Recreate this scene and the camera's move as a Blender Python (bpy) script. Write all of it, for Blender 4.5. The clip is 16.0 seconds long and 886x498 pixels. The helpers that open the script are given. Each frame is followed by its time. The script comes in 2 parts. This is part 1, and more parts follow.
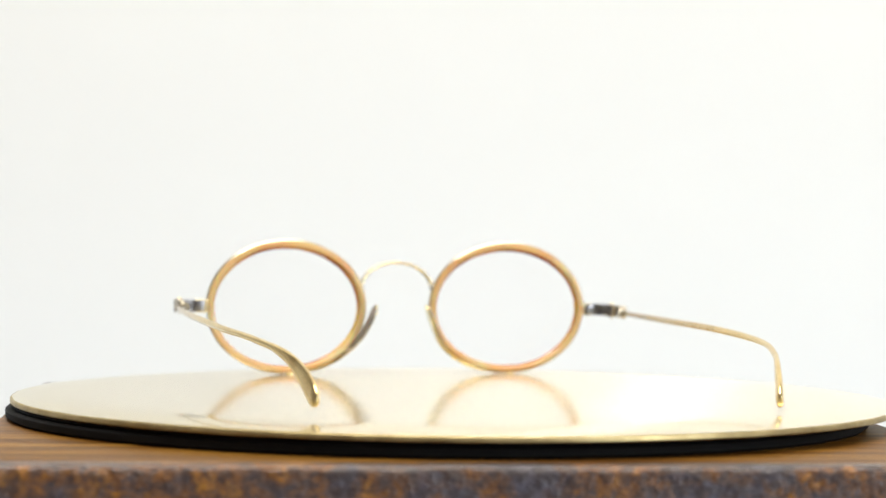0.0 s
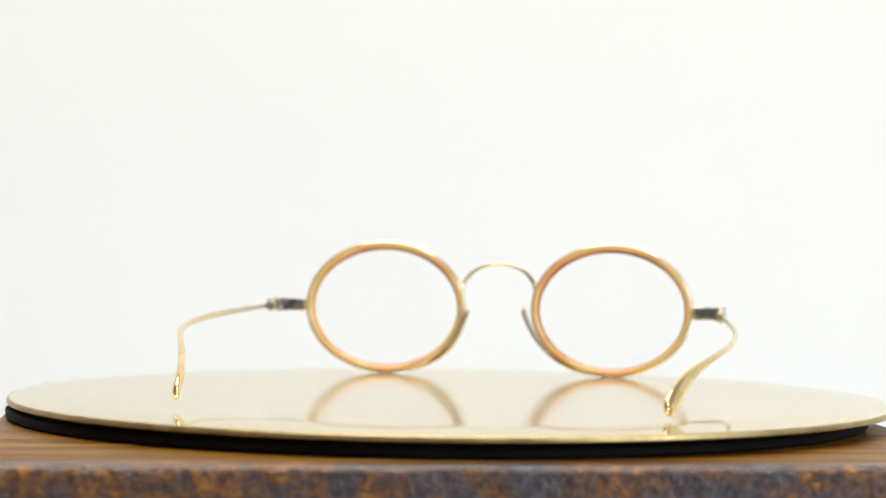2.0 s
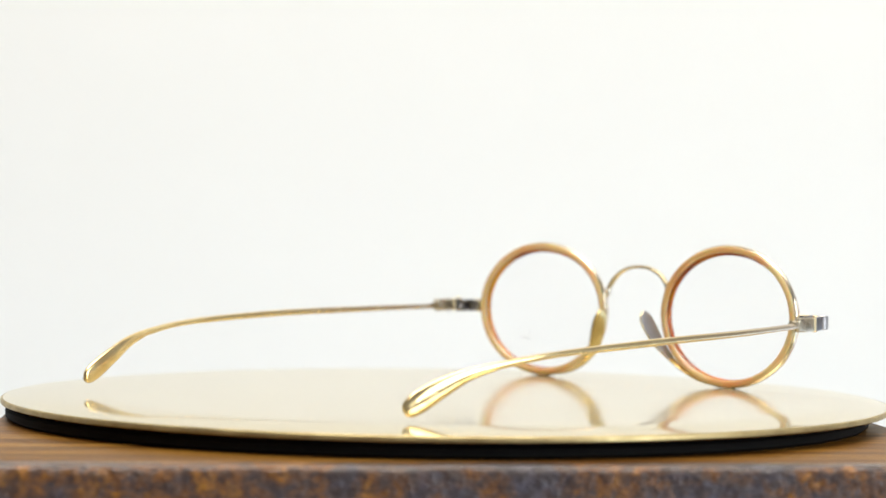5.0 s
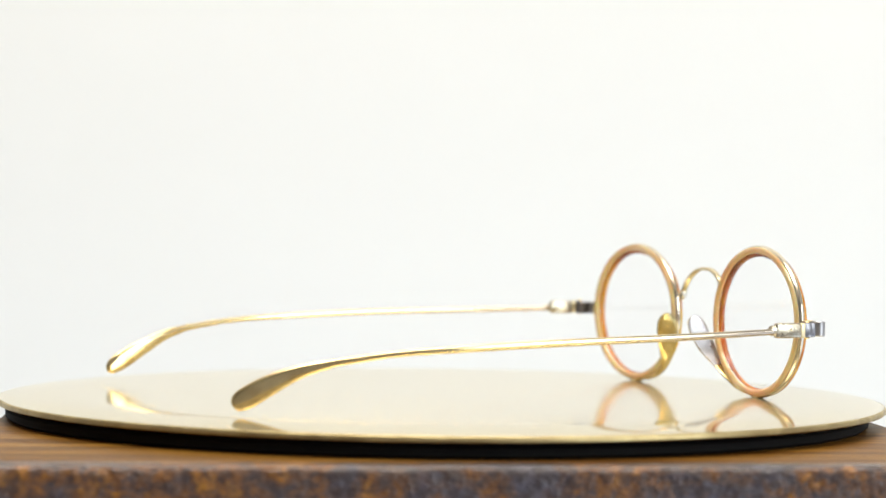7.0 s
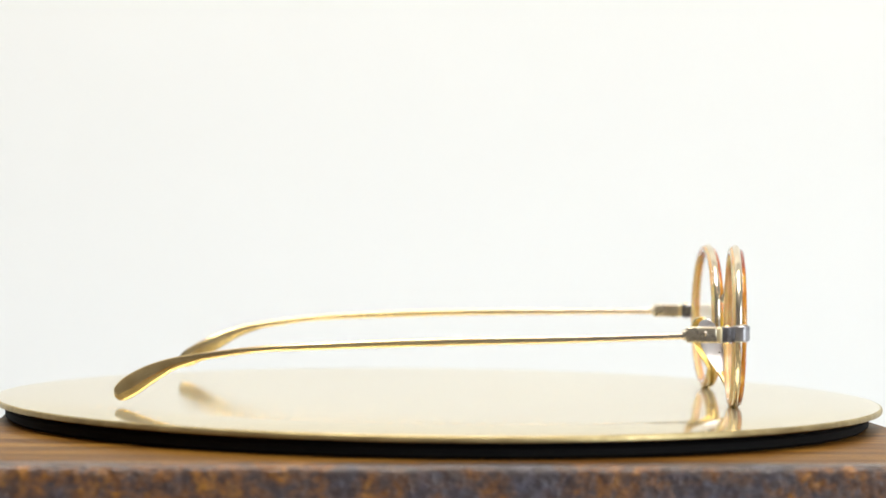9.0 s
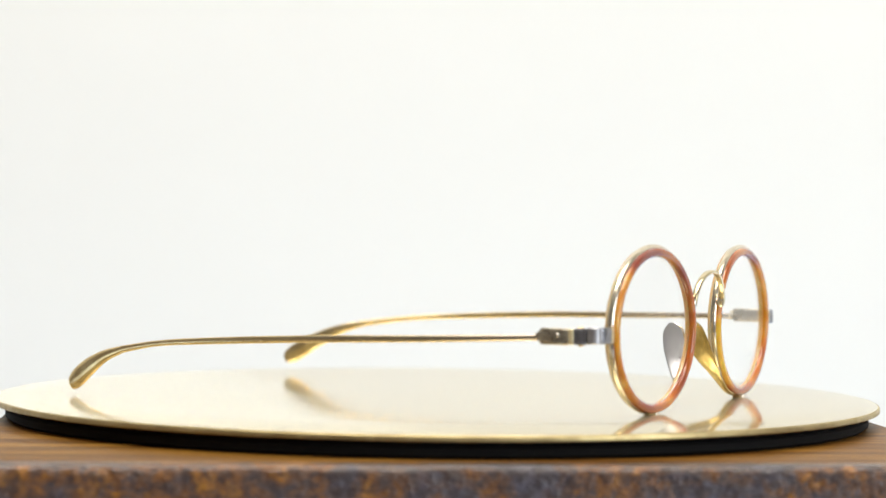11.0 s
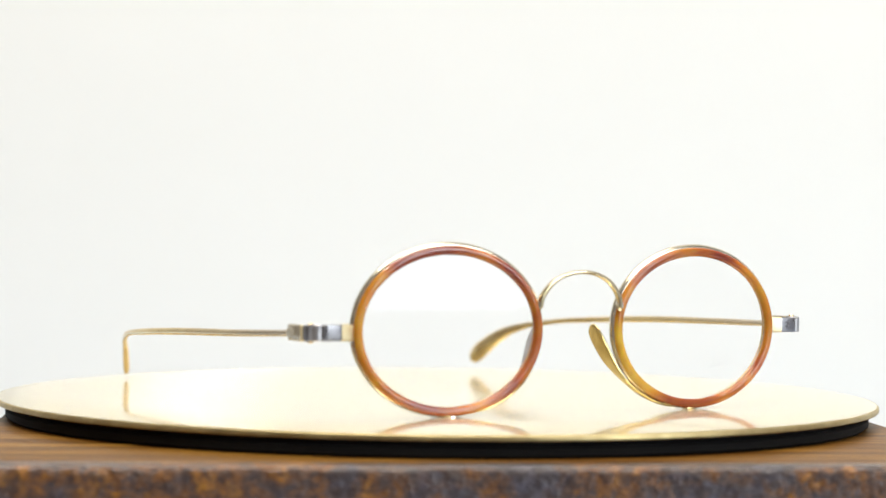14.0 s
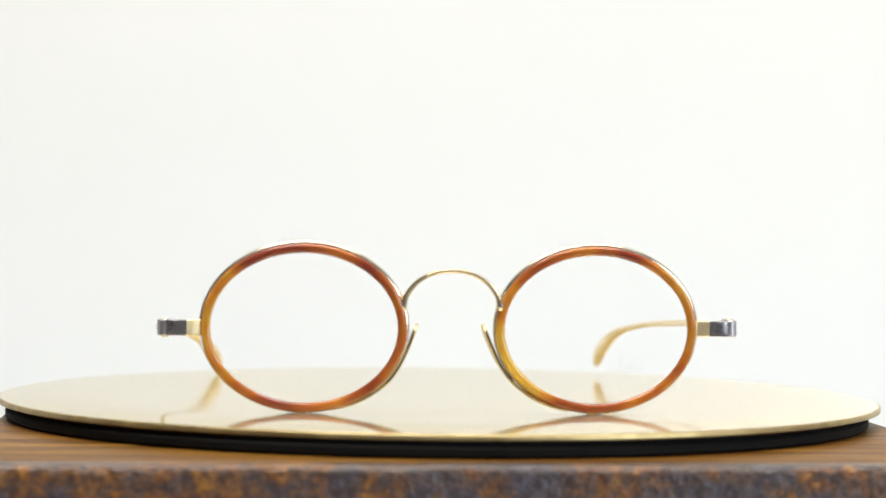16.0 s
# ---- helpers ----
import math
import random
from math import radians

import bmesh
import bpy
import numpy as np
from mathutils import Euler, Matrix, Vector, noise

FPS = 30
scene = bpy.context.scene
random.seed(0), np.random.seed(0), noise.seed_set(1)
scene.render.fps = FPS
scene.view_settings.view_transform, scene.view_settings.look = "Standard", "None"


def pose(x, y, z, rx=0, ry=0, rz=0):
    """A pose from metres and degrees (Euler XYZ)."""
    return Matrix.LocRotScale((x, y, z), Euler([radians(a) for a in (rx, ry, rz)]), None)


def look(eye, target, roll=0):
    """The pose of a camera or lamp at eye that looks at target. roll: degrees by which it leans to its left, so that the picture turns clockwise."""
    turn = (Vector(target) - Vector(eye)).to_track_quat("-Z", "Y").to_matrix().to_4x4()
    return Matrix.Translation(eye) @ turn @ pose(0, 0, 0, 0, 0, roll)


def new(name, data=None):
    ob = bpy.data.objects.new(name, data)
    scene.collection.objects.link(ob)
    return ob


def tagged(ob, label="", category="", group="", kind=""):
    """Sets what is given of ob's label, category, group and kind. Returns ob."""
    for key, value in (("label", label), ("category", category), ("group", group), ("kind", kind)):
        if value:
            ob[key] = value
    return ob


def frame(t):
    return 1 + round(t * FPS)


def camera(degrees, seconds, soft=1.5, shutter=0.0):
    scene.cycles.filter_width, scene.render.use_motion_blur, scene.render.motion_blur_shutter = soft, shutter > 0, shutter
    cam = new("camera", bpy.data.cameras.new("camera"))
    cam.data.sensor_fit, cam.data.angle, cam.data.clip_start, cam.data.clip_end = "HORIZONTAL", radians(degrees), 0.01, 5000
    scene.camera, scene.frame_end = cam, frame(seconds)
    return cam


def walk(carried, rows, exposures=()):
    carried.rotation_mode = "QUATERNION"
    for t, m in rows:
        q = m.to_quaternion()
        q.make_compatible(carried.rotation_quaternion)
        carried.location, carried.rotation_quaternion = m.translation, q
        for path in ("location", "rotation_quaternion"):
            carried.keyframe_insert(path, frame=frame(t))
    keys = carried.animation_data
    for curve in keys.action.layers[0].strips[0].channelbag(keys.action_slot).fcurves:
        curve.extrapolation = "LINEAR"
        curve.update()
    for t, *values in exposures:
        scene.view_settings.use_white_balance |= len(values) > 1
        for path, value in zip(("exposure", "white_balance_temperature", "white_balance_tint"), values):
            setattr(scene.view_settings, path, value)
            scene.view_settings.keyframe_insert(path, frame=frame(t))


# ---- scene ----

MM = 0.001

# ---- camera: stands still, almost level with the top of the spectacles ----
cam = camera(23.58, 16.0, soft=1.5)
cam.data.dof.use_dof = True
cam.data.dof.focus_distance = 0.522
cam.data.dof.aperture_fstop = 14.0
CAM_POSE = Matrix.Translation((0, -0.5567, 0.03996)) @ pose(0, 0, 0, 0, 0, 0.124) @ pose(0, 0, 0, 89.726) @ pose(0, 0, 0, 0, 0, 0.715)
walk(cam, [(0.0, CAM_POSE), (16.0, CAM_POSE)], exposures=[(0.0, 0.0), (16.0, 0.0)])

# ---- light ----
world = bpy.data.worlds.new("world")
scene.world = world
world.use_nodes = True
world.node_tree.nodes["Background"].inputs[0].default_value = (0.9, 0.95, 1.0, 1)
world.node_tree.nodes["Background"].inputs[1].default_value = 0.3


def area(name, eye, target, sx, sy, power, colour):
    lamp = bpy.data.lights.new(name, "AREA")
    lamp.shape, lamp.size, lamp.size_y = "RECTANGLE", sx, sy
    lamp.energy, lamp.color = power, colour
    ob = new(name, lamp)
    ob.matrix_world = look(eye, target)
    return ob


area("ceiling_panel_lamp", (0.0, -0.28, 1.50), (0.0, -0.25, 0.0), 1.3, 0.9, 25.5, (1.0, 0.96, 0.895))
area("ceiling_spot_lamp", (-0.35, -0.45, 1.45), (0.0, 0.0, 0.0), 0.12, 0.12, 3.5, (1.0, 0.96, 0.9))
# cool fill added from the right; the plain wall there has no window
area("cool_side_fill", (1.35, -1.10, 0.45), (0.0, 0.45, -0.02), 0.8, 0.9, 16.5, (0.84, 0.93, 1.0))


# ---- materials ----
def material(name):
    m = bpy.data.materials.new(name)
    m.use_nodes = True
    nt = m.node_tree
    return m, nt, nt.nodes["Principled BSDF"]


def tex_coords(nt, scale=(1, 1, 1), turn=0):
    tc = nt.nodes.new("ShaderNodeTexCoord")
    mp = nt.nodes.new("ShaderNodeMapping")
    mp.inputs["Scale"].default_value = scale
    mp.inputs["Rotation"].default_value = (0, 0, radians(-turn))
    nt.links.new(tc.outputs["Object"], mp.inputs["Vector"])
    return mp.outputs["Vector"]


def noise_tex(nt, vec, scale, detail=4.0, rough=0.55, distort=0.0):
    n = nt.nodes.new("ShaderNodeTexNoise")
    n.inputs["Scale"].default_value = scale
    n.inputs["Detail"].default_value = detail
    n.inputs["Roughness"].default_value = rough
    n.inputs["Distortion"].default_value = distort
    nt.links.new(vec, n.inputs["Vector"])
    return n.outputs["Fac"]


def ramp(nt, fac, stops):
    r = nt.nodes.new("ShaderNodeValToRGB")
    e = r.color_ramp.elements
    while len(e) < len(stops):
        e.new(0.5)
    for el, (p, c) in zip(e, stops):
        el.position = p
        el.color = (*c, 1) if len(c) == 3 else c
    nt.links.new(fac, r.inputs["Fac"])
    return r.outputs["Color"]


def grey(v):
    return (v, v, v)


def bump(nt, bsdf, fac, strength, distance):
    b = nt.nodes.new("ShaderNodeBump")
    b.inputs["Strength"].default_value = strength
    b.inputs["Distance"].default_value = distance
    nt.links.new(fac, b.inputs["Height"])
    nt.links.new(b.outputs["Normal"], bsdf.inputs["Normal"])


def mix(nt, fac, a, b, mode="MIX"):
    m = nt.nodes.new("ShaderNodeMix")
    m.data_type, m.blend_type = "RGBA", mode
    for sock, v in ((m.inputs[0], fac), (m.inputs[6], a), (m.inputs[7], b)):
        if isinstance(v, (int, float)):
            sock.default_value = v
        elif isinstance(v, tuple):
            sock.default_value = (*v, 1)
        else:
            nt.links.new(v, sock)
    return m.outputs[2]


def mat_wall(name, colour):
    m, nt, b = material(name)
    v = tex_coords(nt)
    c = ramp(nt, noise_tex(nt, v, 3.0, 3), [(0.3, tuple(x * 0.97 for x in colour)), (0.7, colour)])
    nt.links.new(c, b.inputs["Base Color"])
    b.inputs["Roughness"].default_value = 0.85
    bump(nt, b, noise_tex(nt, v, 300, 3), 0.15, 0.0006)
    return m


def mat_metal(name, light, dark, rough):
    """Old rolled-gold metal: lighter polish and duller patches, fine hair scratches."""
    m, nt, b = material(name)
    v = tex_coords(nt)
    c = ramp(nt, noise_tex(nt, v, 160, 5, 0.6), [(0.35, dark), (0.6, light)])
    nt.links.new(c, b.inputs["Base Color"])
    b.inputs["Metallic"].default_value = 1.0
    r = ramp(nt, noise_tex(nt, v, 420, 4, 0.7), [(0.3, grey(rough * 0.7)), (0.75, grey(rough * 1.5))])
    nt.links.new(r, b.inputs["Roughness"])
    bump(nt, b, noise_tex(nt, tex_coords(nt, (1, 0.2, 1)), 1800, 3), 0.03, 0.00005)
    return m


def mat_acetate(name, stops, scale, transmission):
    m, nt, b = material(name)
    v = tex_coords(nt)
    c = ramp(nt, noise_tex(nt, v, scale, 2.5, 0.5, 0.6), stops)
    c2 = mix(nt, ramp(nt, noise_tex(nt, v, scale * 9, 3), [(0.3, grey(0.0)), (0.8, grey(0.22))]), c, stops[0][1])
    nt.links.new(c2, b.inputs["Base Color"])
    b.inputs["Roughness"].default_value = 0.16
    b.inputs["IOR"].default_value = 1.49
    b.inputs["Transmission Weight"].default_value = transmission
    b.inputs["Subsurface Weight"].default_value = 0.35
    b.inputs["Subsurface Radius"].default_value = (1.0, 0.45, 0.15)
    b.inputs["Subsurface Scale"].default_value = 0.0015
    b.inputs["Coat Weight"].default_value = 0.45
    b.inputs["Coat Roughness"].default_value = 0.06
    bump(nt, b, noise_tex(nt, v, 900, 3), 0.06, 0.0001)
    return m


def mat_plate():
    m, nt, b = material("brushed_brass")
    v = tex_coords(nt)
    big = noise_tex(nt, v, 14, 5, 0.6)
    c = ramp(nt, big, [(0.3, (0.745, 0.645, 0.40)), (0.7, (0.81, 0.715, 0.47))])
    fine = noise_tex(nt, tex_coords(nt, (0.04, 1, 1), -36), 1500, 4, 0.6)
    c2 = mix(nt, ramp(nt, fine, [(0.35, grey(0.0)), (0.72, grey(0.32))]), c, (0.64, 0.53, 0.34))
    nt.links.new(c2, b.inputs["Base Color"])
    b.inputs["Metallic"].default_value = 0.72
    r = ramp(nt, big, [(0.3, grey(0.07)), (0.75, grey(0.13))])
    nt.links.new(r, b.inputs["Roughness"])
    bump(nt, b, fine, 0.05, 0.0001)
    # hair scratches in one direction: a wide haze across them
    hair = nt.nodes.new("ShaderNodeBsdfAnisotropic")
    hair.inputs["Roughness"].default_value = 0.31
    hair.inputs["Anisotropy"].default_value = 0.99
    hair.inputs["Color"].default_value = (0.96, 0.88, 0.70, 1)
    vec = nt.nodes.new("ShaderNodeCombineXYZ")
    vec.inputs[0].default_value, vec.inputs[1].default_value = math.cos(radians(-31)), math.sin(radians(-31))
    tr = nt.nodes.new("ShaderNodeVectorTransform")
    tr.vector_type, tr.convert_from, tr.convert_to = "VECTOR", "OBJECT", "WORLD"
    nt.links.new(vec.outputs[0], tr.inputs[0])
    nt.links.new(tr.outputs[0], hair.inputs["Tangent"])
    ms = nt.nodes.new("ShaderNodeMixShader")
    ms.inputs[0].default_value = 0.125
    nt.links.new(b.outputs[0], ms.inputs[1])
    nt.links.new(hair.outputs[0], ms.inputs[2])
    nt.links.new(ms.outputs[0], nt.nodes["Material Output"].inputs["Surface"])
    return m


def mat_black(name, v0, rough):
    m, nt, b = material(name)
    v = tex_coords(nt)
    c = ramp(nt, noise_tex(nt, v, 60, 4), [(0.3, grey(v0 * 0.7)), (0.7, grey(v0 * 1.3))])
    nt.links.new(c, b.inputs["Base Color"])
    b.inputs["Roughness"].default_value = rough
    b.inputs["Specular IOR Level"].default_value = 0.2
    bump(nt, b, noise_tex(nt, v, 700, 3), 0.1, 0.0002)
    return m


def mat_wood_top():
    m, nt, b = material("oiled_wood")
    g = noise_tex(nt, tex_coords(nt, (0.06, 1, 1)), 210, 6, 0.65, 0.4)
    w = noise_tex(nt, tex_coords(nt, (0.25, 1, 1)), 38, 4, 0.6, 0.8)
    c = ramp(nt, g, [(0.36, (0.055, 0.019, 0.002)), (0.5, (0.165, 0.070, 0.008)), (0.66, (0.40, 0.21, 0.036))])
    c2 = mix(nt, ramp(nt, w, [(0.4, grey(0.0)), (0.62, grey(0.55))]), c, (0.10, 0.036, 0.006))
    nt.links.new(c2, b.inputs["Base Color"])
    b.inputs["Specular IOR Level"].default_value = 0.13
    b.inputs["Roughness"].default_value = 0.42
    bump(nt, b, g, 0.3, 0.0005)
    return m


def mat_wood_front():
    """Lacquered, scorched end grain: amber stain on one half; violet-grey sheen and pale glints painted in."""
    m, nt, b = material("charred_wood")
    v = tex_coords(nt, (0.8, 1, 1))
    sep = nt.nodes.new("ShaderNodeSeparateXYZ")
    nt.links.new(tex_coords(nt), sep.inputs[0])
    side = nt.nodes.new("ShaderNodeMapRange")
    side.inputs["From Min"].default_value, side.inputs["From Max"].default_value = -0.05, 0.05
    side.inputs["To Min"].default_value, side.inputs["To Max"].default_value = 0.045, -0.04
    nt.links.new(sep.outputs["X"], side.inputs["Value"])
    add = nt.nodes.new("ShaderNodeMath")
    nt.links.new(noise_tex(nt, v, 110, 5, 0.7, 0.4), add.inputs[0])
    nt.links.new(side.outputs["Result"], add.inputs[1])
    mid = noise_tex(nt, v, 420, 4, 0.7)
    glint_dots = noise_tex(nt, v, 1500, 3, 0.65)
    # the violet-grey end of the ramp imitates the lacquer's cool sheen
    c = ramp(nt, add.outputs[0], [(0.40, (0.07, 0.054, 0.064)), (0.49, (0.13, 0.062, 0.030)), (0.57, (0.20, 0.066, 0.005)), (0.69, (0.42, 0.165, 0.009))])
    c2 = mix(nt, ramp(nt, mid, [(0.40, grey(0.0)), (0.58, grey(0.85))]), c, (0.034, 0.017, 0.014))
    # pale dots painted in as glints
    c3 = mix(nt, ramp(nt, glint_dots, [(0.65, grey(0.0)), (0.74, grey(0.5))]), c2, (0.55, 0.47, 0.42))
    nt.links.new(c3, b.inputs["Base Color"])
    b.inputs["Roughness"].default_value = 0.34
    b.inputs["Specular IOR Level"].default_value = 0.5
    b.inputs["Coat Weight"].default_value = 0.3
    b.inputs["Coat Roughness"].default_value = 0.12
    bump(nt, b, noise_tex(nt, v, 480, 3, 0.6), 0.8, 0.0016)
    return m


def mat_glass():
    m, nt, b = material("lens_glass")
    b.inputs["Base Color"].default_value = (1.0, 1.0, 1.0, 1)
    b.inputs["Transmission Weight"].default_value = 1.0
    b.inputs["Roughness"].default_value = 0.0
    b.inputs["IOR"].default_value = 1.2
    return m


WALL = mat_wall("white_paint", (0.878, 0.848, 0.778))
ROOM = mat_wall("room_paint", (0.40, 0.395, 0.41))
# unseen side wall's tone, set so the metal facing it reflects darker
TAUPE = mat_wall("taupe_paint", (0.29, 0.265, 0.25))
# unseen table, tinted blue to bounce cool light onto the lower wall
TABLE = mat_wall("blue_bounce_top", (0.655, 0.775, 0.98))
RIM = mat_metal("pale_gold_rim", (0.84, 0.75, 0.58), (0.68, 0.59, 0.45), 0.16)
BRIDGE = mat_metal("soft_gold", (0.82, 0.70, 0.47), (0.60, 0.49, 0.29), 0.2)
LUG = mat_metal("yellow_gold", (0.98, 0.86, 0.56), (0.90, 0.74, 0.44), 0.42)
STEEL = mat_metal("grey_metal", (0.55, 0.53, 0.53), (0.42, 0.40, 0.40), 0.36)
# darkened to stand for gaps and dark reflections around the hinge
DARKSTEEL = mat_metal("darkened_metal", (0.36, 0.35, 0.36), (0.20, 0.19, 0.20), 0.3)
BUTT = mat_metal("olive_gold", (0.62, 0.55, 0.42), (0.48, 0.41, 0.30), 0.27)
METAL = mat_metal("old_white_gold", (0.80, 0.745, 0.64), (0.64, 0.585, 0.49), 0.21)
GOLD = mat_metal("worn_gold", (0.95, 0.76, 0.40), (0.76, 0.55, 0.25), 0.17)
TORTOISE = mat_acetate("tortoise_acetate", [(0.38, (0.34, 0.055, 0.018)), (0.49, (0.60, 0.165, 0.018)), (0.58, (0.78, 0.32, 0.025)), (0.69, (0.97, 0.62, 0.07))], 42, 0.3)
HONEY = mat_acetate("honey_acetate", [(0.36, (0.91, 0.48, 0.20)), (0.5, (0.96, 0.64, 0.28)), (0.64, (0.99, 0.77, 0.40))], 45, 0.35)


def mat_arm():
    m = mat_metal("grey_to_gold_arm", (0.92, 0.74, 0.40), (0.82, 0.63, 0.33), 0.2)
    nt = m.node_tree
    b = nt.nodes["Principled BSDF"]
    old = b.inputs["Base Color"].links[0].from_socket
    sep = nt.nodes.new("ShaderNodeSeparateXYZ")
    nt.links.new(tex_coords(nt), sep.inputs[0])
    rng = nt.nodes.new("ShaderNodeMapRange")
    rng.inputs["From Min"].default_value, rng.inputs["From Max"].default_value = -0.05, 0.01
    nt.links.new(sep.outputs["Y"], rng.inputs["Value"])
    # greyer bronze near the hinge, gold from the middle on
    nt.links.new(mix(nt, rng.outputs["Result"], (0.66, 0.56, 0.44), old), b.inputs["Base Color"])
    return m


ARM = mat_arm()
PADS = mat_metal("rubbed_gold", (0.84, 0.67, 0.32), (0.58, 0.43, 0.16), 0.2)
BRASS = mat_plate()
# rougher than the disc; darker colour stands for the dark wood it reflects
EDGE = mat_metal("dull_brass", (0.58, 0.46, 0.23), (0.45, 0.34, 0.16), 0.42)
BLACK = mat_black("black_plastic", 0.004, 0.8)
DARK = mat_black("dark_rubber", 0.009, 0.8)
WOOD = mat_wood_top()
CHAR = mat_wood_front()
GLASS = mat_glass()
MARK = mat_wall("etched_grey", (0.68, 0.67, 0.66))


# ---- mesh helpers ----
def finish(name, bm, mat, parent=None, label="", smooth=True):
    bmesh.ops.recalc_face_normals(bm, faces=bm.faces)
    me = bpy.data.meshes.new(name)
    bm.to_mesh(me)
    bm.free()
    me.materials.append(mat)
    if smooth:
        for p in me.polygons:
            p.use_smooth = True
        me.set_sharp_from_angle(angle=radians(40))
    ob = new(name, me)
    if parent is not None:
        ob.parent = parent
    if label:
        tagged(ob, label)
    return ob


def part(name, bm, mat, parent, label="", smooth=True):
    return finish(name, bm, mat, parent, label, smooth)


def box(bm, lo, hi, bevel=0.0, segs=2, m=None):
    r = bmesh.ops.create_cube(bm, size=1)
    vs = r["verts"]
    for v in vs:
        v.co = Vector([(lo[i] + hi[i]) / 2 + v.co[i] * (hi[i] - lo[i]) for i in range(3)])
    if bevel > 0:
        es = list({e for v in vs for e in v.link_edges})
        out = bmesh.ops.bevel(bm, geom=es, offset=bevel, segments=segs, profile=0.5, affect="EDGES")
        vs = list({v for f in out["faces"] for v in f.verts} | {v for v in vs if v.is_valid})
    if m is not None:
        bmesh.ops.transform(bm, matrix=m, verts=vs)
    return vs


def lathe(bm, profile, n=160, centre=(0, 0)):
    """profile: (radius, z) from the axis round to the axis again."""
    rings = []
    for r, z in profile:
        if r < 1e-9:
            rings.append([bm.verts.new((centre[0], centre[1], z))])
        else:
            rings.append([bm.verts.new((centre[0] + r * math.cos(2 * math.pi * i / n), centre[1] + r * math.sin(2 * math.pi * i / n), z)) for i in range(n)])
    for a, b in zip(rings, rings[1:]):
        for i in range(n):
            j = (i + 1) % n
            if len(a) == 1:
                bm.faces.new((a[0], b[i], b[j]))
            elif len(b) == 1:
                bm.faces.new((a[i], b[0], a[j]))
            else:
                bm.faces.new((a[i], b[i], b[j], a[j]))


def spline(points, n):
    """Catmull-Rom through the rows (any number of values each)."""
    P = [np.array(p, float) for p in points]
    P = [2 * P[0] - P[1]] + P + [2 * P[-1] - P[-2]]
    out = []
    for i in range(1, len(P) - 2):
        a, b, c, d = P[i - 1:i + 3]
        for k in range(n):
            t = k / n
            out.append(0.5 * (2 * b + (c - a) * t + (2 * a - 5 * b + 4 * c - d) * t * t + (3 * b - a - 3 * c + d) * t ** 3))
    out.append(P[-2])
    return out


def sweep(bm, rows, side, nseg=14, power=2.0, scale=MM):
    """rows: x, y, z, width along side, thickness across it (millimetres). Superellipse section, rounded ends."""
    pts = [Vector(r[:3]) for r in rows]
    rings = []
    side = Vector(side)
    for i, r in enumerate(rows):
        t = (pts[min(i + 1, len(pts) - 1)] - pts[max(i - 1, 0)]).normalized()
        s = side if len(r) < 6 else Vector(r[5:8])
        s = (s - t * s.dot(t)).normalized()
        u = t.cross(s)
        ring = []
        for k in range(nseg):
            a = 2 * math.pi * (k + 0.5) / nseg
            ca, sa = math.cos(a), math.sin(a)
            x = math.copysign(abs(ca) ** (2 / power), ca) * r[3] / 2
            y = math.copysign(abs(sa) ** (2 / power), sa) * r[4] / 2
            ring.append(bm.verts.new((pts[i] + s * x + u * y) * scale))
        rings.append(ring)
    for a, b in zip(rings, rings[1:]):
        for k in range(nseg):
            bm.faces.new((a[k], a[(k + 1) % nseg], b[(k + 1) % nseg], b[k]))
    bm.faces.new(rings[0][::-1])
    bm.faces.new(rings[-1])


def cylinder(bm, centre, r, h, axis="z", n=20, bevel=0.15):
    m = {"z": pose(0, 0, 0), "x": pose(0, 0, 0, 0, 90), "y": pose(0, 0, 0, 90)}[axis]
    prof = [(0, -h / 2), (r - bevel, -h / 2), (r, -h / 2 + bevel), (r, h / 2 - bevel), (r - bevel, h / 2), (0, h / 2)]
    before = set(bm.verts)
    lathe(bm, [(a * MM, b * MM) for a, b in prof], n)
    vs = [v for v in bm.verts if v not in before]
    bmesh.ops.transform(bm, matrix=Matrix.Translation(Vector(centre) * MM) @ m, verts=vs)


# ---- the room ----
def slab(name, lo, hi, mat, label, category):
    bm = bmesh.new()
    box(bm, lo, hi)
    return tagged(finish(name, bm, mat, None, smooth=False), label, category, kind="structure")


def build_room():
    slab("wall_back", (-1.6, 0.62, -0.80), (1.6, 0.72, 1.6), WALL, "plain white painted wall behind the display", "wall")
    slab("wall_left", (-1.7, -2.0, -0.80), (-1.6, 0.72, 1.6), TAUPE, "unseen side wall, taupe to darken reflections in the metal", "wall")
    slab("wall_right", (1.6, -2.0, -0.80), (1.7, 0.72, 1.6), ROOM, "plain pale painted side wall", "wall")
    slab("wall_front", (-1.7, -2.1, -0.80), (1.7, -2.0, 1.6), ROOM, "plain pale painted wall across the room", "wall")
    slab("ceiling", (-1.7, -2.1, 1.6), (1.7, 0.72, 1.7), WALL, "plain white painted ceiling over the display", "ceiling")
    slab("floor", (-1.7, -2.1, -0.90), (1.7, 0.72, -0.80), ROOM, "plain pale grey floor", "floor")


# ---- the wooden block ----
BLOCK_TURN = 5.7
TOP = -6.3


def build_table():
    table = tagged(new("table"), "unseen pale blue table under the block, bouncing cool light", "table")
    table.location = (0, 0, -0.80)
    bm = bmesh.new()
    box(bm, (-0.7, -0.24, 0.70), (0.7, 0.615, 0.726), 0.003)
    part("tabletop", bm, TABLE, table)
    for sx in (-0.64, 0.64):
        for sy in (-0.18, 0.54):
            bm = bmesh.new()
            box(bm, (sx - 0.025, sy - 0.025, 0.0), (sx + 0.025, sy + 0.025, 0.70), 0.003)
            part("leg", bm, TABLE, table)


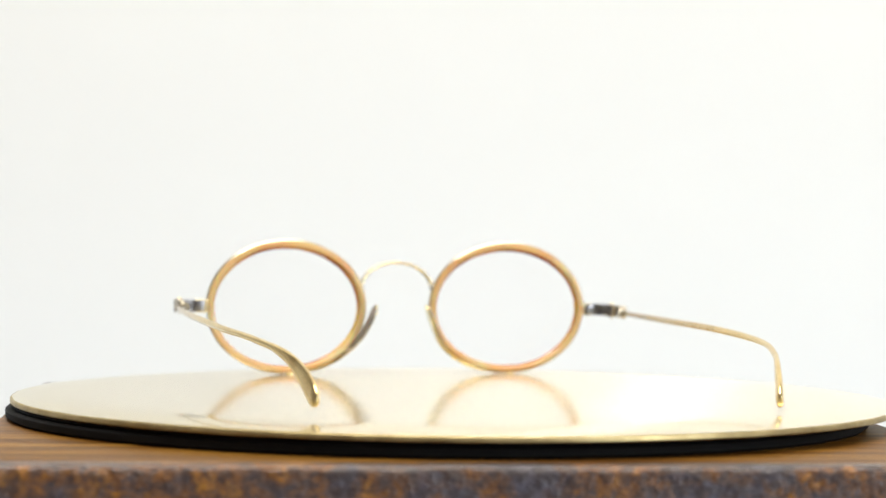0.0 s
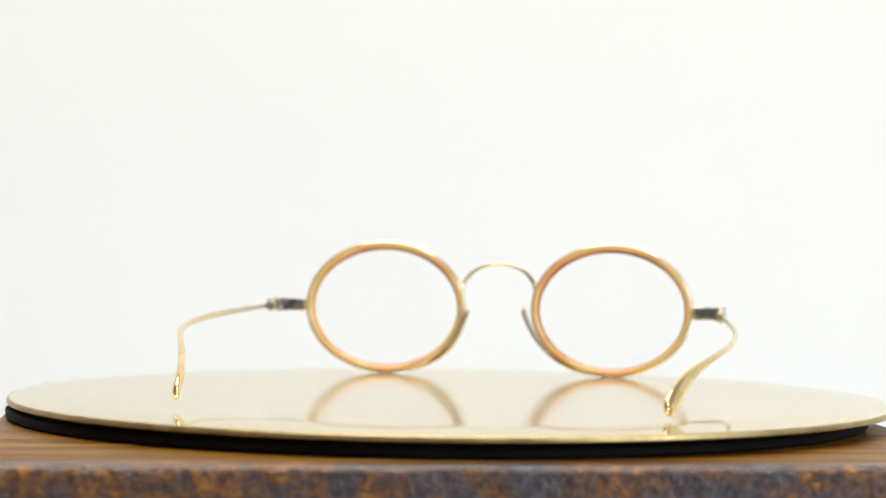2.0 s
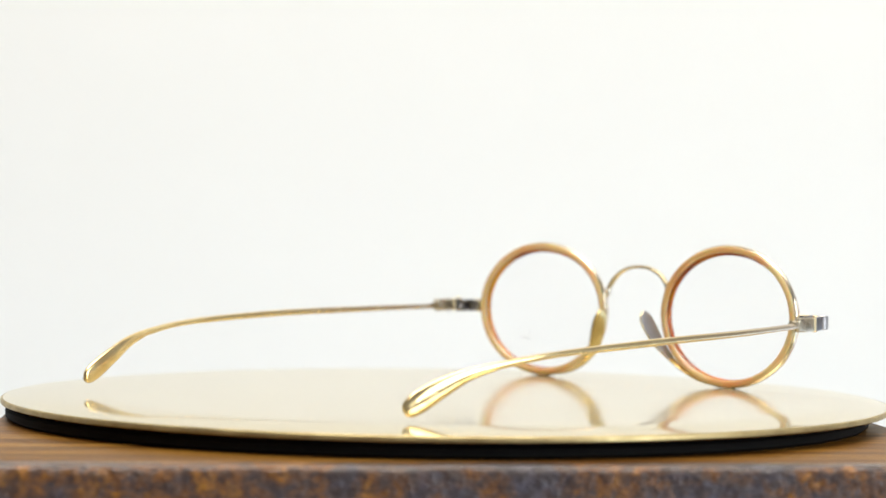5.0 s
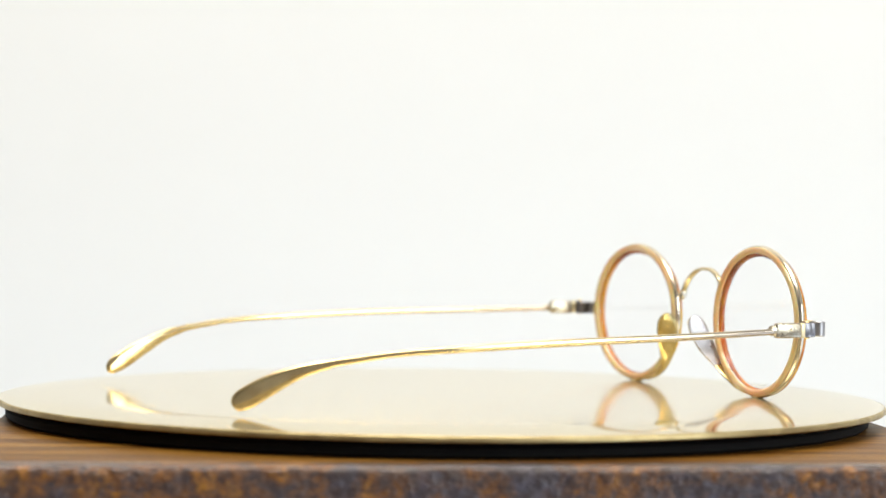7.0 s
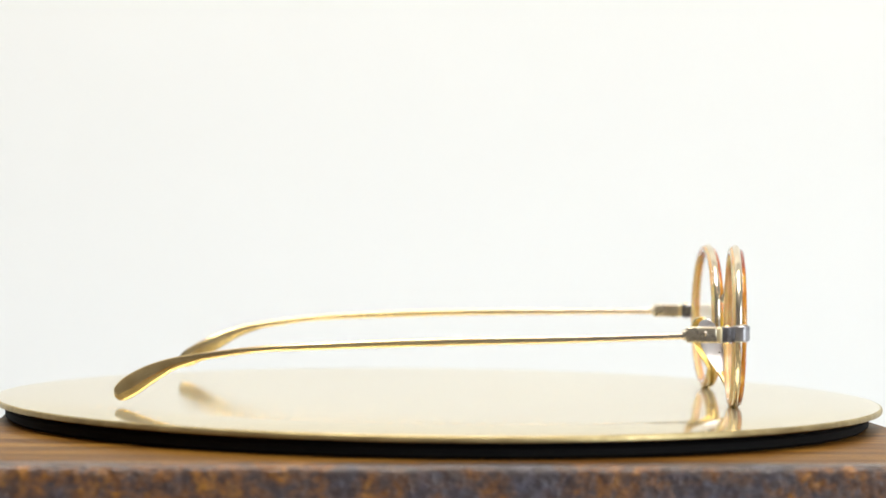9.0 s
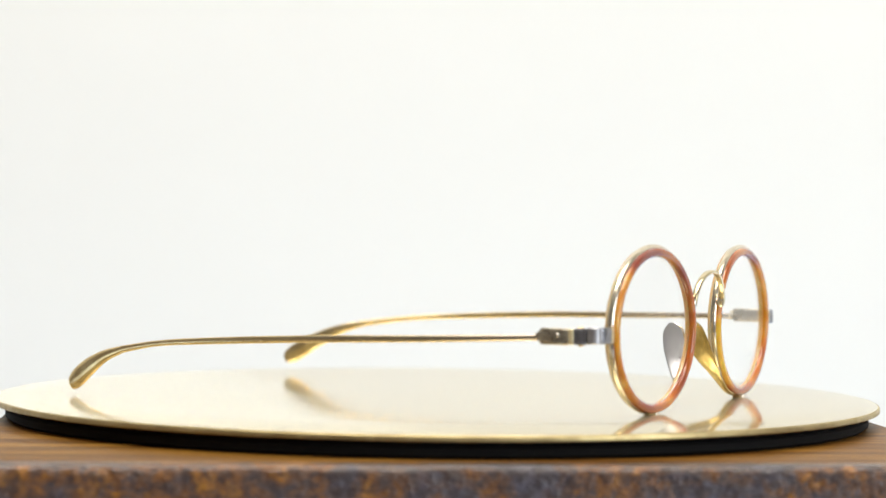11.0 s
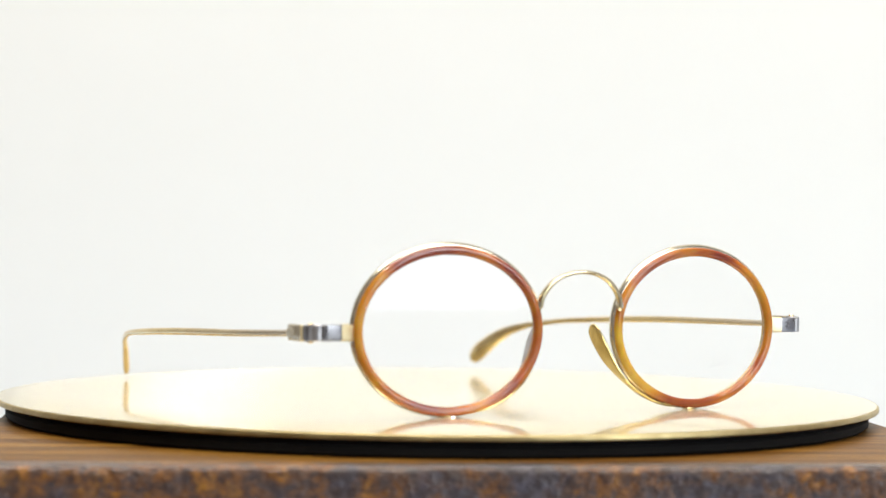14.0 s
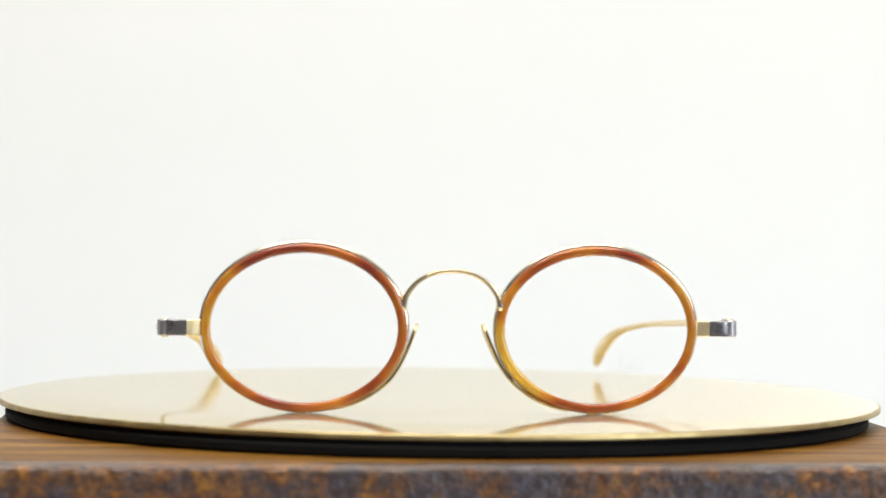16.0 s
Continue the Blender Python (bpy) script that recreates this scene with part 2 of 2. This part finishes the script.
def build_block():
    block = tagged(new("wooden_block"), "rustic brown wooden block with rough dark front edge", "wooden block")
    block.matrix_world = pose(0, 0, -0.074, 0, 0, BLOCK_TURN)
    h = 0.074 + TOP * MM
    x0, x1, yf, yb = -0.1145, 0.1105, -0.1240, 0.115
    bm = bmesh.new()
    box(bm, (x0, yf + 0.004, 0.0), (x1, yb, h), 0.0015, 3)
    part("body", bm, WOOD, block)
    # rough front: rounded upper arris, hewn face
    bm = bmesh.new()
    nx, prof = 300, []
    for k in range(7):
        a = math.pi / 2 * k / 6
        prof.append((yf + 0.0022 - 0.0022 * math.sin(a), h - 0.0022 + 0.0022 * math.cos(a) + 0.0001))
    prof = [(yf + 0.006, h + 0.0001)] + prof + [(yf, h - 0.0022 - 0.0018 * k) for k in range(1, 37) if h - 0.0022 - 0.0018 * k > 0.001] + [(yf, 0.0), (yf + 0.006, 0.0)]
    rows = []
    for i in range(nx + 1):
        x = x0 + (x1 - x0) * i / nx
        row = []
        for j, (y, z) in enumerate(prof):
            d = 0.0
            if 1 < j < len(prof) - 2:
                p = Vector((x * 60, z * 90, 3.1))
                d = 0.0003 * noise.noise(p) + 0.0002 * noise.noise(p * 3.7) + 0.0002 * noise.noise(p * 9.0)
                d *= min(1.0, (j - 1) / 5)
            row.append(bm.verts.new((x, y - d, z)))
        rows.append(row)
    for a, b in zip(rows, rows[1:]):
        for j in range(len(prof) - 1):
            bm.faces.new((a[j], a[j + 1], b[j + 1], b[j]))
    part("front_edge", bm, CHAR, block, "dark rough charred front with amber patches")


# ---- turntable and plate ----
PLATE_AT = (-1.6, 1.8)


def build_turntable():
    base = tagged(new("turntable"), "low round black turntable on the wooden block", "turntable")
    base.location = (-0.0022, -0.0017, TOP * MM)
    bm = bmesh.new()
    R = 0.1107
    lathe(bm, [(0, 0.0), (R - 0.001, 0.0), (R, 0.0008), (R, 0.0022), (R - 0.0006, 0.0027), (0, 0.0027)])
    part("base", bm, BLACK, base)
    bm = bmesh.new()
    R = 0.1092
    lathe(bm, [(0, 0.0027), (R - 0.0005, 0.0027), (R, 0.0031), (R, 0.0037), (R - 0.0004, 0.0039), (0.094, 0.0047), (0, 0.0047)])
    platter = part("platter", bm, DARK, base, "thin dark grey rotating platter")
    return platter


def build_plate():
    plate = tagged(new("round_plate"), "round polished pale brass plate lying on turntable", "plate")
    c = (PLATE_AT[0] * MM, PLATE_AT[1] * MM)
    R, t, flat, drop = 0.1138, 0.0016, 0.094, 0.0010
    fall = [(flat + (R - 0.0006 - flat) * k / 12, -drop * (k / 12) ** 2) for k in range(13)]
    bm = bmesh.new()
    lathe(bm, [(0, -t), (flat, -t)] + [(x, z - 0.0014) for x, z in fall[6:]] + fall[::-1] + [(R * 0.4, 0.0), (0, 0.0)], 220, c)
    part("disc", bm, BRASS, plate)
    bm = bmesh.new()
    e = R - 0.0006
    lathe(bm, [(e, -drop - 0.0014), (R - 0.0002, -drop - 0.0014), (R, -drop - 0.0012), (R, -drop - 0.0005), (R - 0.0001, -drop - 0.00025), (R - 0.0003, -drop - 0.00006), (e, -drop - 0.00002)], 220, c)
    part("edge", bm, EDGE, plate, "duller golden brass edge, darkened for what it reflects")
    return plate


# ---- the spectacles: all in the turning plate's space, millimetres ----
CX = -4.15          # middle of the bridge
LENS_X = 33.5       # lens centre from the middle
LENS_Y, LENS_Z = {1: -69.9, -1: -71.2}, {1: 19.75, -1: 19.66}
LENS_A, LENS_B = 23.95, 19.68
WRAP = 2.5
FRONT_TURN = 0.019   # how far the front falls back towards one side, per millimetre


def lens_pose(s):
    return Matrix.Translation(Vector((CX + s * LENS_X, LENS_Y[s], LENS_Z[s])) * MM) @ pose(0, 0, 0, 0, 0, s * WRAP)


def oval_ring(bm, section, n=128):
    """section: closed loop of (inset from the outer oval, depth), millimetres; depth runs to the back."""
    rings = []
    for i in range(n):
        a = 2 * math.pi * i / n
        rings.append([bm.verts.new(((LENS_A - r) * MM * math.cos(a), d * MM, (LENS_B - r) * MM * math.sin(a))) for r, d in section])
    m = len(section)
    for i in range(n):
        p, q = rings[i], rings[(i + 1) % n]
        for k in range(m):
            bm.faces.new((p[k], p[(k + 1) % m], q[(k + 1) % m], q[k]))


def rounded(r0, r1, d0, d1, c):
    """A rounded rectangle loop."""
    out = []
    for (cx, cy, a0) in ((r1 - c, d1 - c, 0), (r0 + c, d1 - c, 90), (r0 + c, d0 + c, 180), (r1 - c, d0 + c, 270)):
        for k in range(6):
            a = radians(a0 + 18 * k)
            out.append((cx + c * math.cos(a), cy + c * math.sin(a)))
    return out


def mirror(rows, s):
    """Rows given from the middle of the bridge, to the side s; the front stands slightly turned."""
    return [(CX + s * r[0], r[1] + FRONT_TURN * s * r[0], *r[2:]) for r in rows]


def build_spectacles():
    specs = tagged(new("eyeglasses"), "antique oval eyeglasses, gold metal with tortoiseshell rims, standing open", "eyeglasses")
    for s in (1, -1):
        m = lens_pose(s)
        rim_bm = bmesh.new()
        oval_ring(rim_bm, rounded(0.0, 1.8, -0.85, 0.95, 0.85))
        bmesh.ops.transform(rim_bm, matrix=m, verts=rim_bm.verts)
        rim = part("rim", rim_bm, RIM, specs, "thin pale gold metal rim")
        bm = bmesh.new()
        oval_ring(bm, rounded(0.52, 2.68, -1.8, 0.0, 0.88))
        bmesh.ops.transform(bm, matrix=m @ Matrix.Translation((0, 0, -0.00028)), verts=bm.verts)
        part("rim_front", bm, TORTOISE, rim, "glossy orange-brown tortoiseshell ring")
        bm = bmesh.new()
        oval_ring(bm, rounded(0.42, 2.20, 0.0, 1.6, 0.76))
        bmesh.ops.transform(bm, matrix=m, verts=bm.verts)
        part("rim_back", bm, HONEY, rim, "pale honey-coloured translucent ring")
        # lens: slightly domed, thin
        bm = bmesh.new()
        n, rings = 96, 6
        for d0, dome in ((-0.55, 0.5), (0.55, 0.5)):
            loops = []
            for k in range(1, rings + 1):
                q = k / rings
                loops.append([bm.verts.new(((LENS_A - 2.1) * q * MM * math.cos(2 * math.pi * i / n), (d0 - dome * (1 - q * q)) * MM, (LENS_B - 2.1) * q * MM * math.sin(2 * math.pi * i / n))) for i in range(n)])
            c = bm.verts.new((0, (d0 - dome) * MM, 0))
            for i in range(n):
                bm.faces.new((c, loops[0][i], loops[0][(i + 1) % n]))
                for a, b in zip(loops, loops[1:]):
                    bm.faces.new((a[i], b[i], b[(i + 1) % n], a[(i + 1) % n]))
            if d0 < 0:
                first = loops[-1]
            else:
                for i in range(n):
                    bm.faces.new((first[i], loops[-1][i], loops[-1][(i + 1) % n], first[(i + 1) % n]))
        bmesh.ops.transform(bm, matrix=m, verts=bm.verts)
        lens = part("lens", bm, GLASS, specs, "clear glass lens")
        lens.visible_shadow = False
        if s == 1:
            # faint etched flourish, drawn as plain strokes
            bm = bmesh.new()
            line = [(5.0, -7.4), (5.9, -6.2), (6.1, -7.2), (5.3, -9.2), (4.4, -9.8), (5.6, -9.5), (6.8, -9.6), (7.1, -8.2), (7.2, -9.4), (8.1, -8.3), (8.3, -9.4), (9.2, -8.0), (9.5, -8.5), (9.6, -9.4), (10.5, -9.0)]
            stroke = [(x, 0, z, 0.12, 0.03) for x, z in line]
            sweep(bm, [tuple(r) for r in spline(stroke, 5)], (1, 0, 1), 6)
            bmesh.ops.transform(bm, matrix=m @ Matrix.Translation((0, -0.00093, 0)), verts=bm.verts)
            part("etched_mark", bm, MARK, lens, "faint pale etched flourish")
        # closing block under the rim, with its screw
        bm = bmesh.new()
        box(bm, Vector((-2.0, -1.0, -LENS_B + (-0.03 if s < 0 else -0.12))) * MM, Vector((1.6, 1.1, -LENS_B + 0.5)) * MM, 0.0003, 2)
        bmesh.ops.transform(bm, matrix=m, verts=bm.verts)
        block = part("closing_block", bm, GOLD, specs)
        bm = bmesh.new()
        cylinder(bm, (0.9, 0.0, -LENS_B + 0.1), 0.5, 2.5, "y", 14, 0.12)
        bmesh.ops.transform(bm, matrix=m, verts=bm.verts)
        part("screw", bm, METAL, block)
        # bent end piece: dark outer part and bright lug coloured like their reflections
        ex = 57.0
        bm = bmesh.new()
        ez = 19.9 if s > 0 else 19.15
        rows = [(ex + 3.0, -70.1, ez, 3.6, 1.2), (ex + 4.2, -70.2, ez, 3.6, 1.2), (ex + 6.4, -70.1, ez, 3.6, 1.3), (ex + 7.4, -69.7, ez, 3.6, 1.3), (ex + 7.9, -69.0, ez, 3.6, 1.2)]
        sweep(bm, mirror([tuple(r) for r in spline(rows, 5)], s), (0, 0, 1), 24, 7.0)
        end = part("end_piece", bm, DARKSTEEL, specs, "square metal end piece with dark reflection painted in")
        bm = bmesh.new()
        rows = [(ex - 1.0, -69.2, ez, 3.4, 1.1), (ex + 0.6, -69.6, ez, 3.7, 1.3), (ex + 1.8, -69.9, ez, 3.8, 1.35), (ex + 3.2, -70.15, ez, 3.7, 1.35)]
        sweep(bm, mirror([tuple(r) for r in spline(rows, 5)], s), (0, 0, 1), 24, 7.0)
        part("lug", bm, LUG, end, "gold lug soldered to rim, painted paler as if lit")
        hz = 19.3 + (0.8 if s > 0 else -0.4)
        hx = CX + s * (ex + 8.9)
        # hinge: knuckles on a pin
        bm = bmesh.new()
        for dz, h in ((-1.25, 1.05), (0.0, 1.2), (1.25, 1.05)):
            cylinder(bm, (hx - s * 0.7, -66.6, hz + dz), 1.35, h, "z", 20, 0.12)
        box(bm, Vector((min(hx - s * 1.2, hx + s * 0.45), -68.3, hz - 1.7)) * MM, Vector((max(hx - s * 1.2, hx + s * 0.45), -66.9, hz + 1.7)) * MM, 0.00015)
        for x0, x1, y0, y1, z0, z1 in ((0.9, 3.4, -69.4, -68.4, -1.6, 1.6), (4.8, 8.3, -69.4, -66.9, 0.65, 1.65), (4.8, 8.3, -69.4, -66.9, -1.65, -0.65)):
            xs = sorted((CX + s * (ex + x0), CX + s * (ex + x1)))
            dy = FRONT_TURN * s * ex
            box(bm, Vector((xs[0], y0 + dy, ez + z0)) * MM, Vector((xs[1], y1 + dy, ez + z1)) * MM, 0.0002)
        hinge = part("hinge", bm, DARKSTEEL, specs, "small three-knuckle metal hinge")
        bm = bmesh.new()
        cylinder(bm, (hx - s * 0.7, -66.6, hz), 0.7, 4.3, "z", 14, 0.2)
        part("screw", bm, GOLD, hinge)
        # upright barrel at the corner, outside the knuckles
        bm = bmesh.new()
        cylinder(bm, (hx - s * 0.75, -68.55 + FRONT_TURN * s * 66, ez), 1.65, 3.7, "z", 24, 0.2)
        part("barrel", bm, STEEL, hinge, "polished grey barrel")
        # temple butt with collar
        bm = bmesh.new()
        # neck coloured dark in place of the black gap beside the collar
        neck = bmesh.new()
        box(neck, Vector((hx - 0.62, -67.35, hz - 1.65)) * MM, Vector((hx + 0.62, -65.2, hz + 1.65)) * MM, 0.00018, 2)
        collar = bmesh.new()
        box(collar, Vector((hx - 0.8, -65.4, hz - 1.85)) * MM, Vector((hx + 0.8, -64.0, hz + 1.7)) * MM, 0.0003, 3)
        box(bm, Vector((hx - 0.85, -64.35, hz - 1.95)) * MM, Vector((hx + 0.85, -57.2, hz + 1.75)) * MM, 0.0005, 3)
        sweep(bm, [(hx, -57.6, hz - 0.15, 2.8, 1.5), (hx, -56.9, hz - 0.15, 2.2, 1.4), (hx, -56.2, hz - 0.15, 1.5, 1.3)], (0, 0, 1), 20, 3.0)
        cylinder(bm, (hx - s * 0.9, -56.9, hz - 0.2), 1.3, 0.7, "y", 16, 0.12)
        rivet = bmesh.new()
        cylinder(rivet, (hx + s * 0.85, -61.6, hz + 0.3), 0.45, 0.5, "x", 14, 0.18)
        # wire
        if s < 0:
            way = [(-70.0, -57.0, 18.5, 1.5, 1.4), (-73.0, -31.0, 17.45, 1.7, 1.3), (-75.0, -1.2, 16.5, 1.8, 1.2), (-75.0, 24.0, 15.3, 1.7, 1.3), (-73.1, 41.0, 14.1, 1.5, 1.4), (-69.7, 54.0, 12.1, 1.8, 1.3)]
            tip = [(-69.7, 54.0, 12.1, 1.8, 1.3), (-66.9, 61.2, 10.1, 3.0, 1.3), (-64.6, 67.2, 7.3, 4.6, 1.3), (-63.0, 71.4, 4.8, 5.2, 1.35), (-62.1, 73.7, 3.3, 4.7, 1.3), (-61.7, 74.9, 2.45, 3.5, 1.1), (-61.5, 75.4, 2.1, 1.5, 0.7)]
        else:
            way = [(62.4, -57.0, 19.65, 1.5, 1.4), (64.2, -30.5, 19.15, 1.7, 1.3), (64.6, -0.5, 18.5, 1.8, 1.2), (63.0, 25.5, 17.4, 1.7, 1.3), (59.9, 42.5, 16.3, 1.5, 1.4), (56.1, 55.7, 14.5, 1.8, 1.3)]
            tip = [(56.1, 55.7, 14.5, 1.8, 1.3), (53.9, 62.6, 12.5, 2.9, 1.3), (52.1, 69.0, 9.4, 4.3, 1.3), (51.1, 74.6, 6.1, 5.0, 1.35), (50.8, 77.2, 4.5, 4.5, 1.3), (50.6, 78.5, 3.6, 3.2, 1.1), (50.5, 79.1, 3.2, 1.3, 0.7)]
        temple = part("temple", bm, BUTT, specs, "slender pale gold temple arm")
        part("rivet", rivet, METAL, temple)
        part("neck", neck, DARKSTEEL, temple, "hinge neck darkened to stand for a black gap")
        part("collar", collar, LUG, temple, "yellow gold collar")
        bm = bmesh.new()
        sweep(bm, [tuple(r) for r in spline(way, 8)], (0, 0.2, 1), 20, 2.2)
        part("arm_wire", bm, ARM, temple, "slim gold wire arm")
        bm = bmesh.new()
        sweep(bm, [(*r[:4], r[4] * (1 + 0.45 * min(1.0, k / 12))) for k, r in enumerate(spline(tip, 6))], (-s * 0.2, 0.55, 1), 20, 2.2)
        part("temple_tip", bm, GOLD, temple, "flattened paddle-shaped gold tip")
        # nose pad: strap along the rim, opening into a leaf
        bm = bmesh.new()
        pad = [(27.0, -70.9, 1.0, 1.5, 0.8, 0, 1, 0), (22.5, -71.0, 2.1, 1.7, 0.8, 0, 1, 0), (18.0, -70.8, 4.3, 2.0, 0.8, 0, 1, 0), (14.2, -70.0, 7.4, 3.1, 0.8, 0, 1, 0.1), (11.5, -68.7, 11.0, 4.9, 0.8, -0.15 * s, 1, 0.25), (9.6, -67.4, 14.8, 5.7, 0.8, -0.15 * s, 1, 0.3), (8.3, -66.5, 18.0, 5.2, 0.8, -0.15 * s, 1, 0.3), (7.8, -66.1, 19.6, 3.2, 0.75, -0.15 * s, 1, 0.3), (7.6, -65.9, 20.2, 1.2, 0.6, -0.15 * s, 1, 0.3)]
        sweep(bm, mirror([tuple(r) for r in spline(pad, 6)], s), (0, 1, 0), 16, 2.6)
        nose = part("nose_pad", bm, PADS, specs, "leaf-shaped gold nose pad")
        bm = bmesh.new()
        # grey layer added outside the gold leaf to imitate its cool reflection
        back = [(r[0] + 0.42, r[1] + 0.1, r[2] + 0.05, r[3] * 0.94, 0.4, *r[5:]) for r in pad[3:]]
        sweep(bm, mirror([tuple(r) for r in spline(back, 6)], s), (0, 1, 0), 16, 2.6)
        part("pad_grey_face", bm, STEEL, nose, "added silver-grey outer face, painted reflection")
    # bridge: one arched wire with feet soldered to the rims
    bm = bmesh.new()
    half = [(10.9, -73.0, 24.6, 1.6, 1.3), (10.6, -73.2, 26.6, 1.6, 1.3), (9.3, -73.4, 28.7, 1.5, 1.2), (7.2, -73.6, 30.7, 1.5, 1.1), (3.9, -73.8, 32.2, 1.7, 1.0), (0.0, -73.9, 32.7, 1.8, 1.0)]
    arch = half + [(-r[0], *r[1:]) for r in half[-2::-1]]
    sweep(bm, mirror([tuple(r) for r in spline(arch, 6)], 1), (0, 1, 0), 16, 3.0)
    bridge = part("bridge", bm, BRIDGE, specs, "arched pale gold saddle bridge")
    for s in (1, -1):
        bm = bmesh.new()
        rows = [(10.7, -73.0, 26.4, 1.2, 1.2), (10.9, -72.9, 25.6, 1.9, 1.7), (11.1, -72.8, 24.6, 1.8, 1.6), (11.2, -72.7, 23.8, 1.0, 0.9)]
        sweep(bm, mirror([tuple(r) for r in spline(rows, 4)], s), (0, 1, 0), 14, 2.2)
        part("solder_foot", bm, METAL, bridge)
    return specs


build_room()
build_table()
build_block()
PLATTER = build_turntable()
PLATE = build_plate()
SPECS = build_spectacles()


def motions():
    """The plate, its platter and the spectacles turn together, clockwise seen from above."""
    turns = [(k * 0.5, 195.02 - 11.930 * k * 0.5) for k in range(33)]
    for thing in (PLATTER, PLATE, SPECS):
        walk(thing, [(t, pose(0, 0, 0, 0, 0, a) @ pose(0, -0.00035 if thing is SPECS else 0, 0)) for t, a in turns])


motions()
